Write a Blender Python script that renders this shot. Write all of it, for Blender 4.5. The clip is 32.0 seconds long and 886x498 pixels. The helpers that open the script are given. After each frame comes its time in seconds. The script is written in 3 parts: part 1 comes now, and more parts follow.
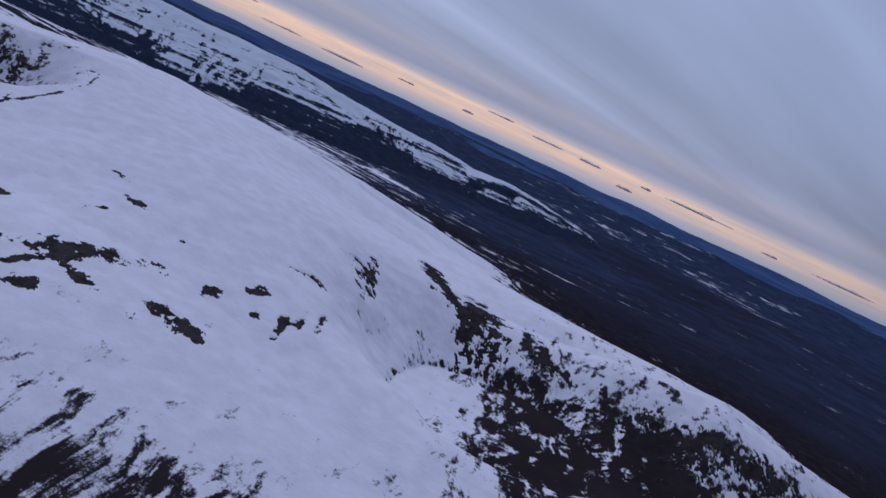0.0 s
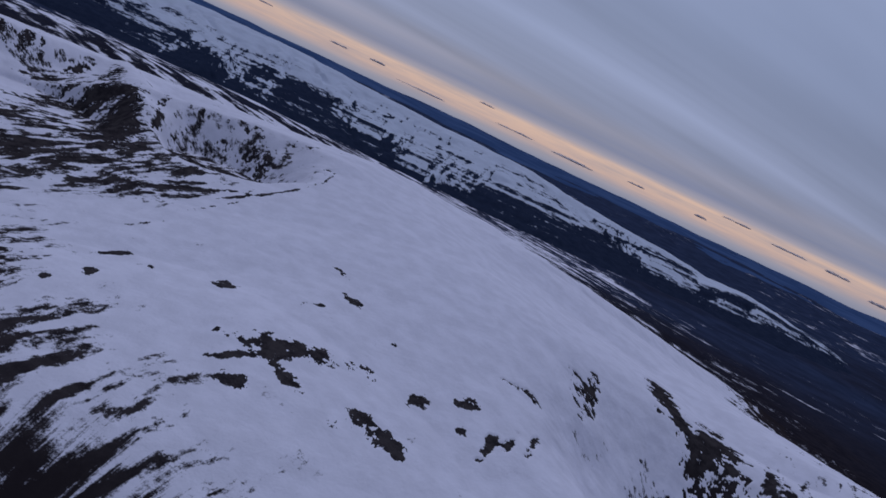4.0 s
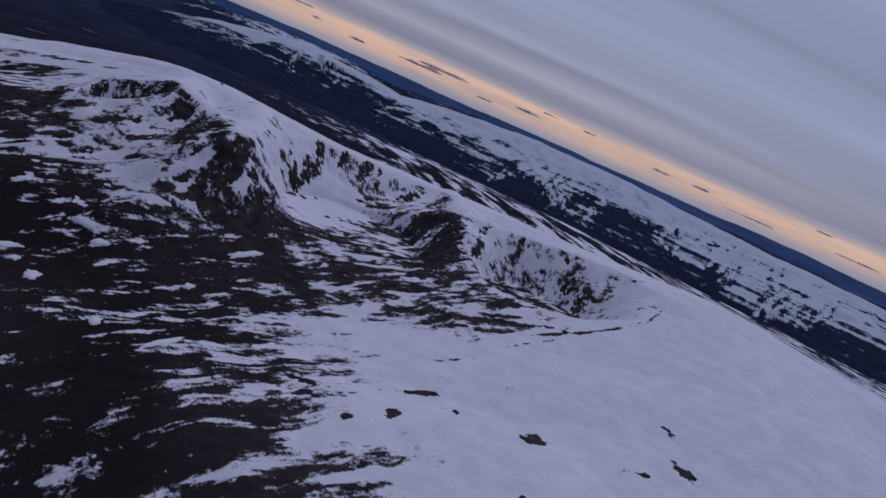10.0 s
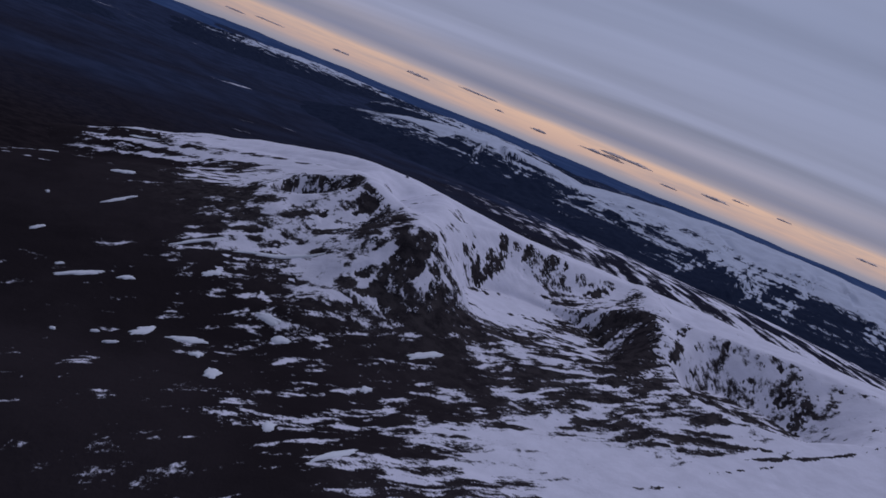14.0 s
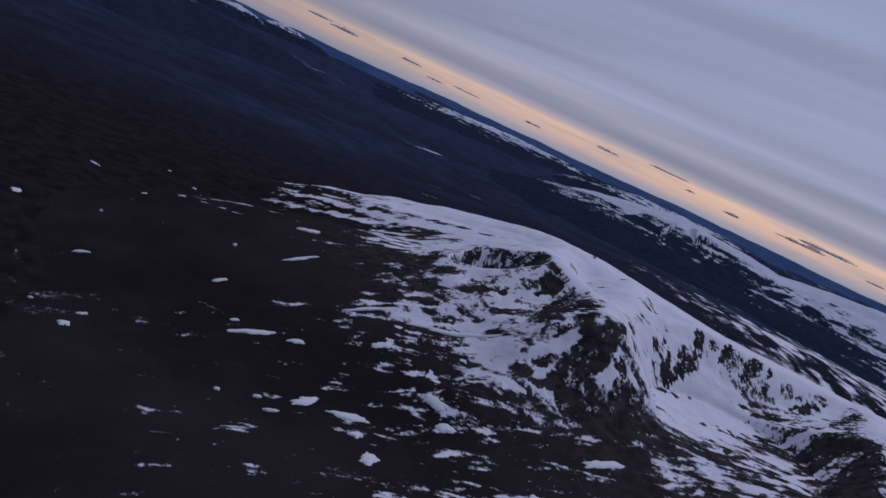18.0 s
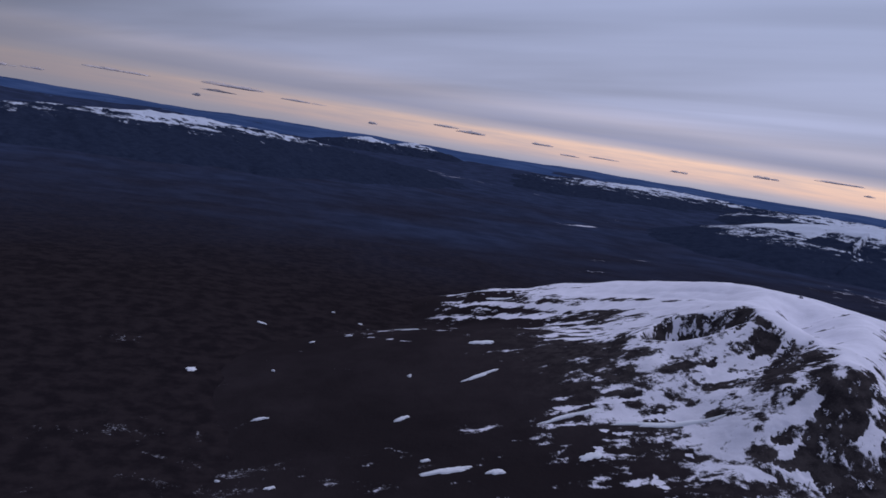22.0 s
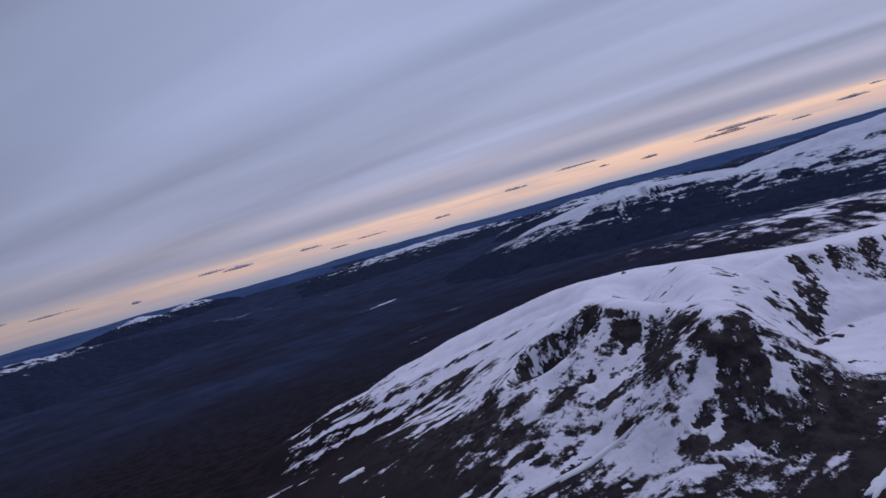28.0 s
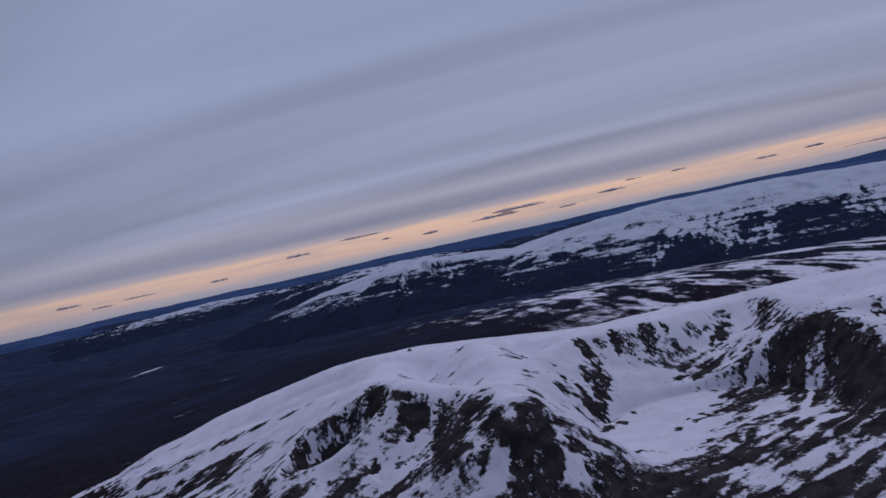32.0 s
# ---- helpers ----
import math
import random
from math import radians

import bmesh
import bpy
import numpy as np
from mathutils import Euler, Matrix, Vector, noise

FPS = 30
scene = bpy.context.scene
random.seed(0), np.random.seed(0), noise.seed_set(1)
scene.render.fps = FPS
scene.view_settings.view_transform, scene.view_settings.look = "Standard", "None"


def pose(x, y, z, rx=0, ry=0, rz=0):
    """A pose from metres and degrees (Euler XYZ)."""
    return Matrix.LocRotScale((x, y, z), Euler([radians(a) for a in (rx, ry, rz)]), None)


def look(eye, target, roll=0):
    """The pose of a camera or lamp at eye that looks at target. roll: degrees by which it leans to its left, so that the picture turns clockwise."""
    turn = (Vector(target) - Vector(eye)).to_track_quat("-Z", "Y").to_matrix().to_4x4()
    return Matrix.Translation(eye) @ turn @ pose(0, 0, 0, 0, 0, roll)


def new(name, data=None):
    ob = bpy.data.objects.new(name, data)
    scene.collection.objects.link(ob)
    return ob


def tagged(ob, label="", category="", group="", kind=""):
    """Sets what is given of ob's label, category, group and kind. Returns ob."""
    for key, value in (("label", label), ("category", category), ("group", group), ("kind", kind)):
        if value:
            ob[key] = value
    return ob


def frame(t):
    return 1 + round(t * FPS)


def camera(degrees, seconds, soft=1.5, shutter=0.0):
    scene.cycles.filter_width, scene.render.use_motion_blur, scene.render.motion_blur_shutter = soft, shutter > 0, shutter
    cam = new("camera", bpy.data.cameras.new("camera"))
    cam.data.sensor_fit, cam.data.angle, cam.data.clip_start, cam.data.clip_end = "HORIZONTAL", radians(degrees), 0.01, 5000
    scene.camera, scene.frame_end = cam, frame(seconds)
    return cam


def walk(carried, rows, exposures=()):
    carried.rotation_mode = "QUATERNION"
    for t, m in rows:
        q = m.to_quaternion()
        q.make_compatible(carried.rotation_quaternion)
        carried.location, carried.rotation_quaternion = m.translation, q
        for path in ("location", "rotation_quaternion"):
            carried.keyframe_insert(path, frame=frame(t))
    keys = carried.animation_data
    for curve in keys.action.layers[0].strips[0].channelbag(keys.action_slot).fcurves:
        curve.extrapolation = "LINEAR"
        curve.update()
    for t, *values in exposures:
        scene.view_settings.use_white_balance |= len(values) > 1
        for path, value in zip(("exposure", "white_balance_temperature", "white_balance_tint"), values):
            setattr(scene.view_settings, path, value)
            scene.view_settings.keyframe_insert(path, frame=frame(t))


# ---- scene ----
# Everything stands at about one thirteenth of its true size, so that the far horizon fits inside the view.
cam = camera(56.21, 32.0, soft=1.6)
# seconds, place, heading to the left of +y, tilt up, lean to the left
FLIGHT = [
    (0.0, 0.00, 0.00, 120.00, -0.00, -9.04, 24.97),
    (0.5, -0.11, 2.24, 120.11, 2.01, -9.06, 26.41),
    (1.0, -0.21, 4.42, 120.13, 3.94, -9.09, 27.13),
    (1.5, -0.36, 6.58, 120.09, 5.86, -9.09, 27.17),
    (2.0, -0.56, 8.74, 120.04, 7.99, -9.00, 26.67),
    (2.5, -0.88, 10.91, 119.96, 10.28, -9.01, 25.78),
    (3.0, -1.37, 13.09, 119.86, 12.69, -9.11, 25.63),
    (3.5, -2.07, 15.27, 119.73, 15.03, -9.19, 25.49),
    (5.5, -6.51, 23.83, 119.15, 21.76, -9.49, 25.73),
    (6.0, -7.82, 25.88, 119.02, 23.63, -9.68, 26.39),
    (6.5, -9.16, 27.87, 118.87, 25.89, -10.07, 26.08),
    (7.0, -10.50, 29.80, 118.70, 28.14, -10.30, 25.94),
    (7.5, -11.84, 31.66, 118.51, 30.44, -10.62, 25.99),
    (8.0, -13.21, 33.44, 118.32, 32.54, -10.79, 25.32),
    (8.5, -14.60, 35.14, 118.14, 34.34, -10.62, 24.61),
    (9.0, -16.05, 36.77, 117.97, 36.31, -10.44, 23.98),
    (9.5, -17.57, 38.36, 117.82, 38.37, -10.48, 23.59),
    (10.0, -19.20, 39.91, 117.71, 40.34, -10.51, 23.96),
    (10.5, -20.92, 41.42, 117.62, 42.12, -10.46, 24.15),
    (11.0, -22.73, 42.86, 117.51, 43.75, -10.44, 24.47),
    (11.5, -24.59, 44.19, 117.36, 45.39, -10.40, 24.42),
    (12.0, -26.51, 45.44, 117.18, 47.11, -10.36, 23.58),
    (12.5, -28.48, 46.61, 116.98, 48.92, -10.25, 23.29),
    (13.0, -30.49, 47.74, 116.80, 50.88, -10.07, 24.06),
    (13.5, -32.56, 48.84, 116.65, 52.58, -9.86, 23.18),
    (14.0, -34.69, 49.90, 116.52, 54.24, -9.77, 22.29),
    (14.5, -36.88, 50.94, 116.42, 56.17, -9.84, 21.62),
    (15.0, -39.14, 51.93, 116.34, 58.11, -9.84, 21.36),
    (15.5, -41.45, 52.89, 116.25, 59.92, -9.92, 21.58),
    (17.5, -50.96, 56.27, 115.67, 66.05, -10.12, 24.35),
    (18.0, -53.33, 56.95, 115.51, 67.49, -10.25, 25.04),
    (18.5, -55.72, 57.58, 115.37, 69.63, -10.67, 24.90),
    (19.0, -58.18, 58.19, 115.24, 72.19, -10.51, 24.29),
    (19.5, -60.76, 58.82, 115.12, 74.31, -10.30, 23.91),
    (20.0, -63.46, 59.47, 114.99, 75.37, -9.84, 22.69),
    (20.5, -66.26, 60.12, 114.85, 76.18, -9.01, 19.16),
    (21.0, -69.11, 60.77, 114.70, 77.13, -9.11, 15.88),
    (21.5, -71.99, 61.39, 114.52, 78.72, -8.51, 12.85),
    (22.0, -74.88, 61.97, 114.35, 80.29, -7.71, 9.25),
    (22.5, -77.73, 62.49, 114.17, 81.22, -7.49, 4.32),
    (23.0, -80.52, 62.97, 114.01, 80.94, -7.16, 0.63),
    (23.5, -83.24, 63.40, 113.86, 80.54, -5.97, -2.10),
    (24.0, -85.87, 63.82, 113.72, 80.16, -4.85, -5.71),
    (24.5, -88.41, 64.24, 113.58, 79.51, -4.03, -9.34),
    (25.0, -90.85, 64.66, 113.45, 77.91, -3.43, -10.72),
    (25.5, -93.20, 65.08, 113.37, 76.03, -2.88, -12.41),
    (27.5, -101.88, 66.89, 113.54, 68.35, -2.15, -15.50),
    (28.0, -103.96, 67.49, 113.65, 66.00, -2.08, -15.61),
    (28.5, -106.01, 68.16, 113.76, 64.03, -2.07, -15.80),
    (29.0, -108.05, 68.91, 113.83, 61.91, -1.97, -16.05),
    (29.5, -110.07, 69.76, 113.87, 60.02, -1.57, -16.62),
    (30.0, -112.07, 70.71, 113.88, 57.99, -1.29, -16.28),
    (30.5, -114.05, 71.76, 113.89, 55.79, -1.02, -15.79),
    (31.0, -116.02, 72.91, 113.92, 53.71, -0.90, -14.86),
    (31.5, -118.01, 74.15, 113.99, 51.94, -0.90, -14.30),
    (32.0, -120.05, 75.44, 114.11, 50.25, -1.07, -12.29),
]


def flown(x, y, z, heading, tilt, lean):
    h, p = math.radians(heading), math.radians(tilt)
    ahead = Vector((-math.sin(h) * math.cos(p), math.cos(h) * math.cos(p), math.sin(p)))
    eye = Vector((x, y, z))
    return look(eye, eye + ahead * 100, lean)


walk(cam, [(row[0], flown(*row[1:])) for row in FLIGHT],
     exposures=((0.0, 0.34, 6150, 6.0), (1.5, 0.08, 6150, 6.0), (3.0, 0.0, 6150, 6.0), (7.0, -0.02, 6400, 9.0), (13.0, -0.02, 6500, 10.0), (17.5, 0.08, 6500, 10.0), (20.5, 0.45, 6500, 10.0),
                (24.0, 0.52, 6500, 10.0), (28.0, 0.42, 6500, 10.0), (31.0, 0.14, 6500, 10.0), (32.0, 0.06, 6500, 10.0)))

# ---- sky and light ----
world = bpy.data.worlds.new("overcast_dusk")
scene.world = world
world.use_nodes = True
wn, wl = world.node_tree.nodes, world.node_tree.links
wn.clear()


def wnode(kind):
    return wn.new(kind)


def wmath(op, a, b=None, c=None):
    n = wnode("ShaderNodeMath")
    n.operation = op
    for i, v in enumerate((a, b, c)):
        if v is None:
            continue
        if isinstance(v, (int, float)):
            n.inputs[i].default_value = v
        else:
            wl.new(v, n.inputs[i])
    return n.outputs[0]


SUN_UP, SUN_ROUND = radians(55), radians(332)
sky = wnode("ShaderNodeTexSky")
sky.sky_type, sky.sun_disc = "NISHITA", False
sky.sun_elevation, sky.sun_rotation = SUN_UP, SUN_ROUND
sky.air_density, sky.dust_density = 1.0, 2.0
way = wnode("ShaderNodeTexCoord")
split = wnode("ShaderNodeSeparateXYZ")
wl.new(way.outputs["Generated"], split.inputs[0])
up = split.outputs[2]
# the height of the sky: a clear strip over the horizon, then the closed cloud cover
ramp = wnode("ShaderNodeValToRGB")
wl.new(wmath("MULTIPLY_ADD", up, 2.0, 0.1), ramp.inputs[0])
stops = [(0.060, (0.16, 0.20, 0.32)), (0.082, (0.32, 0.30, 0.37)), (0.100, (0.57, 0.39, 0.34)), (0.130, (0.67, 0.45, 0.36)), (0.141, (0.36, 0.32, 0.385)),
         (0.158, (0.20, 0.215, 0.335)), (0.176, (0.225, 0.235, 0.35)), (0.196, (0.285, 0.28, 0.385)), (0.235, (0.24, 0.26, 0.395)), (0.5, (0.24, 0.272, 0.42)), (0.85, (0.235, 0.27, 0.41)), (1.0, (0.34, 0.40, 0.63))]
while len(ramp.color_ramp.elements) < len(stops):
    ramp.color_ramp.elements.new(0.5)
for el, (at, rgb) in zip(ramp.color_ramp.elements, stops):
    el.position, el.color = at, (*rgb, 1)
# the strip is clearest to the north and dims behind thin cloud towards the west
dot = wnode("ShaderNodeVectorMath")
dot.operation = "DOT_PRODUCT"
dot.inputs[1].default_value = (-math.sin(radians(28)), math.cos(radians(28)), 0)
wl.new(way.outputs["Generated"], dot.inputs[0])
clearer = wnode("ShaderNodeMapRange")
clearer.inputs[1].default_value, clearer.inputs[2].default_value = 0.2, 0.85
clearer.inputs[3].default_value, clearer.inputs[4].default_value = 0.2, 1.0
wl.new(dot.outputs["Value"], clearer.inputs[0])
thin = wnode("ShaderNodeVectorMath")
thin.operation = "MULTIPLY"
thin.inputs[1].default_value = (9, 9, 150)
wl.new(way.outputs["Generated"], thin.inputs[0])
wisp = wnode("ShaderNodeTexNoise")
wisp.inputs["Scale"].default_value, wisp.inputs["Detail"].default_value, wisp.inputs["Roughness"].default_value = 1.0, 5.0, 0.6
wl.new(thin.outputs[0], wisp.inputs[0])
wisps = wnode("ShaderNodeMapRange")
wisps.inputs[1].default_value, wisps.inputs[2].default_value = 0.42, 0.66
wisps.inputs[3].default_value, wisps.inputs[4].default_value = 1.0, 0.55
wl.new(wisp.outputs[0], wisps.inputs[0])
strip = wnode("ShaderNodeMix")
strip.data_type = "RGBA"
strip.inputs[6].default_value = (0.27, 0.26, 0.33, 1)
wl.new(wmath("MULTIPLY", clearer.outputs[0], wisps.outputs[0]), strip.inputs[0])
wl.new(ramp.outputs[0], strip.inputs[7])
# cloud cover: streaks on a flat layer high over the land
flat = wmath("MAXIMUM", wmath("ADD", up, 0.10), 0.03)
plane = wnode("ShaderNodeCombineXYZ")
wl.new(wmath("DIVIDE", split.outputs[0], flat), plane.inputs[0])
wl.new(wmath("DIVIDE", split.outputs[1], flat), plane.inputs[1])
turned = wnode("ShaderNodeMapping")
turned.vector_type = "TEXTURE"
turned.inputs["Rotation"].default_value[2] = radians(42)
turned.inputs["Scale"].default_value = (5.5, 1.15, 1.0)
wl.new(plane.outputs[0], turned.inputs[0])
streak = wnode("ShaderNodeTexNoise")
streak.inputs["Scale"].default_value, streak.inputs["Detail"].default_value, streak.inputs["Roughness"].default_value = 0.8, 5.0, 0.45
streak.inputs["Distortion"].default_value = 0.3
wl.new(turned.outputs[0], streak.inputs[0])
tone = wmath("MULTIPLY_ADD", streak.outputs[0], 1.75, 0.125)
above = wnode("ShaderNodeMapRange")
above.inputs[1].default_value, above.inputs[2].default_value = 0.018, 0.06
wl.new(up, above.inputs[0])
tone = wmath("ADD", wmath("MULTIPLY", above.outputs[0], wmath("SUBTRACT", tone, 1.0)), 1.0)
bright = wnode("ShaderNodeMapRange")
bright.inputs[1].default_value, bright.inputs[2].default_value = -0.15, 0.75
bright.inputs[3].default_value, bright.inputs[4].default_value = 0.45, 1.06
wl.new(dot.outputs["Value"], bright.inputs[0])
tone = wmath("MULTIPLY", tone, bright.outputs[0])
clouded = wnode("ShaderNodeVectorMath")
clouded.operation = "SCALE"
lower = wnode("ShaderNodeMix")
lower.data_type = "RGBA"
wl.new(above.outputs[0], lower.inputs[0])
wl.new(strip.outputs[2], lower.inputs[6])
wl.new(ramp.outputs[0], lower.inputs[7])
wl.new(lower.outputs[2], clouded.inputs[0])
wl.new(tone, clouded.inputs["Scale"])
cover = wnode("ShaderNodeBackground")
wl.new(clouded.outputs[0], cover.inputs[0])
cover.inputs[1].default_value = 1.0
clear = wnode("ShaderNodeBackground")
wl.new(sky.outputs[0], clear.inputs[0])
clear.inputs[1].default_value = 0.06
both = wnode("ShaderNodeMixShader")
both.inputs[0].default_value = 0.9
wl.new(clear.outputs[0], both.inputs[1])
wl.new(cover.outputs[0], both.inputs[2])
wout = wnode("ShaderNodeOutputWorld")
wl.new(both.outputs[0], wout.inputs[0])

sun = new("sun", bpy.data.lights.new("sun", "SUN"))
sun.data.energy, sun.data.angle, sun.data.color = 0.6, radians(40), (0.90, 0.89, 1.0)
sun.rotation_euler = Euler((radians(90) - SUN_UP, 0, radians(540) - SUN_ROUND))

# ---- number fields ----
K = 5.0          # metres of the model to a step of the plan
Z0 = 24.0        # the plan's zero over the model's


def hashed(ix, iy, seed):
    n = (ix * 374761393 + iy * 668265263 + seed * 1442695041) & 0xFFFFFFFF
    n = ((n ^ (n >> 13)) * 1274126177) & 0xFFFFFFFF
    n = ((n ^ (n >> 16)) * 2246822519) & 0xFFFFFFFF
    return ((n ^ (n >> 15)) & 0xFFFFFF) / float(0xFFFFFF)


def vnoise(x, y, seed=0):
    fx, fy = np.floor(x), np.floor(y)
    ix, iy = fx.astype(np.int64), fy.astype(np.int64)
    u, v = x - fx, y - fy
    u, v = u * u * u * (u * (u * 6 - 15) + 10), v * v * v * (v * (v * 6 - 15) + 10)
    a, b = hashed(ix, iy, seed), hashed(ix + 1, iy, seed)
    c, d = hashed(ix, iy + 1, seed), hashed(ix + 1, iy + 1, seed)
    return (a + (b - a) * u) * (1 - v) + (c + (d - c) * u) * v


def fbm(x, y, octaves=4, seed=0, rough=0.5):
    """-1 to 1"""
    total, amp, norm = 0, 1.0, 0
    for k in range(octaves):
        total = total + amp * (vnoise(x, y, seed + 31 * k) * 2 - 1)
        norm += amp
        amp *= rough
        x, y = 1.62 * x - 1.21 * y + 17.3, 1.21 * x + 1.62 * y - 9.1
    return total / norm


def step(a, b, x):
    t = np.clip((x - a) / (b - a), 0, 1)
    return t * t * (3 - 2 * t)


def ridge(x, y, nodes, left, right, round_top):
    """Height of a ridge along nodes (x, y, z), the run along it, the way off it and on which side; left is the fall of its northern flank, right of its southern."""
    best, run, off = np.full(x.shape, -1e3), np.zeros(x.shape), np.zeros(x.shape)
    start = 0.0
    for (ax, ay, az), (bx, by, bz) in zip(nodes, nodes[1:]):
        dx, dy = bx - ax, by - ay
        length = math.hypot(dx, dy)
        t = np.clip(((x - ax) * dx + (y - ay) * dy) / length ** 2, 0, 1)
        px, py = x - ax - t * dx, y - ay - t * dy
        d = np.hypot(px, py)
        q = (0.87 * py - 0.5 * px) / np.maximum(d, 1e-6)
        fall = right + (left - right) * step(-0.5, 0.5, q)
        h = az + (bz - az) * t - fall * (np.sqrt(d * d + round_top ** 2) - round_top)
        take = h > best
        best, run, off = np.where(take, h, best), np.where(take, start + t * length, run), np.where(take, q * d, off)
        start += length
    return best, run, off


def smax(a, b, k):
    h = np.clip(0.5 + 0.5 * (a - b) / k, 0, 1)
    return b + (a - b) * h + k * h * (1 - h)


# ---- the lie of the land, in steps of the plan ----
def lowland(x, y):
    r = np.hypot(x + 12, y - 8)
    z = -20.0 - 4.0 * step(60, 230, r) + 8.0 * step(350, 960, r)
    z = z + 6.5 * np.exp(-(((x + 95) / 90) ** 2 + ((y - 130) / 60) ** 2))
    z = z + 0.5 * fbm(x / 30, y / 30, 4, 3) + 2.2 * step(120, 500, r) * fbm(x / 110, y / 110, 4, 5)
    return z



CREST = [(-110.8, 30.4, -18.25), (-90.8, 42.9, -13.24), (-73.4, 48.9, -8.92), (-59.7, 53.5, -9.14), (-51.4, 70.3, -9.74), (-37.0, 75.1, -9.76), (-16.0, 75.0, -9.29), (-0.5, 73.2, -12.54), (22.1, 58.8, -11.17), (45.5, 62.3, -15.95)]
SPUR_A = [(-64.8, 49.6, -8.5), (-57.52, 44.99, -8.61), (-53.53, 40.7, -8.96), (-49.76, 38.01, -10.82), (-45.97, 31.17, -14.29)]
SPUR_B = [(-52.4, 63.4, -8.9), (-46.19, 58.25, -8.9), (-42.3, 53.8, -9.6), (-39.0, 49.8, -12.8)]
SPUR_W = [(-72.0, 47.2, -8.9), (-65.5, 41.8, -9.2), (-67.0, 36.0, -13.20)]
SLOPE = [(-29.26, 69.0, -7.66), (-16.57, 57.87, -9.55), (-16.03, 37.86, -12.12), (-8.0, 24.0, -15.5)]
HEADWALL = [(-53.47, 41.25, -8.91), (-57.03, 45.92, -8.98), (-57.65, 50.98, -8.77), (-56.44, 55.99, -9.09), (-53.0, 62.0, -9.3)]
SIDEWALL = [(-44.0, 58.0, -9.1), (-41.0, 59.5, -8.9), (-36.0, 64.0, -8.9), (-29.5, 64.0, -8.7)]
BROW = [(-60.5, 40.3, -8.7), (-66.0, 41.6, -9.2), (-73.0, 42.6, -10.2), (-82.0, 40.8, -12.2), (-92.0, 36.5, -14.8)]
RIM = [(-66.0, 43.0, -8.9), (-59.18, 39.61, -8.39), (-55.95, 41.54, -9.09), (-50.91, 39.24, -8.82)]
APRON = [(-69.93, 30.91, -13.69), (-58.75, 34.3, -13.38), (-46.41, 40.8, -12.95), (-37.9, 49.51, -14.15), (-20.0, 42.1, -13.91), (0.0, 48.0, -15.0), (20.0, 48.0, -17.0)]
BOWLS = [(-46.64, 47.77, -12.65), (-34.56, 55.47, -12.09), (-62.17, 35.99, -11.94), (7.33, 47.37, -16.21)]
FALLS = dict(n=0.211, s=0.955, spur=0.782, slope=0.193, apron=0.308)



def massif(x, y):
    wx, wy = x + 0.8 * fbm(x / 5, y / 5, 3, 21), y + 0.8 * fbm(x / 5, y / 5, 3, 22)
    h, run, off = ridge(wx, wy, CREST, FALLS["n"], FALLS["s"] - 0.5 * step(-74, -86, x), 5.0)
    for nodes, fall, top, k in ((SPUR_A, FALLS["spur"], 1.0, 1.0), (SPUR_B, FALLS["spur"], 1.0, 1.0), (SPUR_W, FALLS["spur"], 1.5, 1.0), (RIM, FALLS["spur"], 1.0, 0.6), (BROW, 0.5, 1.5, 0.8), (HEADWALL, FALLS["spur"], 1.0, 0.6), (SIDEWALL, FALLS["spur"], 1.5, 0.6),
                                (SLOPE, FALLS["slope"], 6.0, 2.0), (APRON, FALLS["apron"], 3.0, 1.5)):
        g, r2, o2 = ridge(wx, wy, nodes, fall, fall, top)
        take = g > h
        run, off = np.where(take, r2 + 300, run), np.where(take, o2, off)
        h = smax(h, g, k)
    h = h - 2.6 * step(-98, -120, x) - 6.0 * step(26, 4, y) * step(-50, -28, x)
    # corries scooped out of the flanks
    for k, ((bx, by, bz), wide, wall) in enumerate(zip(BOWLS, (5.6, 4.0, 1.8, 7.0), (1.15, 0.9, 1.5, 0.62))):
        d = np.hypot(wx - bx, wy - by)
        g = bz + 0.06 * d + wall * np.maximum(d - wide, 0)
        take = g < h
        run, off = np.where(take, 600 + 100 * k + wide * 1.3 * np.arctan2(wy - by, wx - bx), run), np.where(take, d, off)
        h = -smax(-h, -g, 1.6 if k == 3 else 0.5)
    return h, run, off


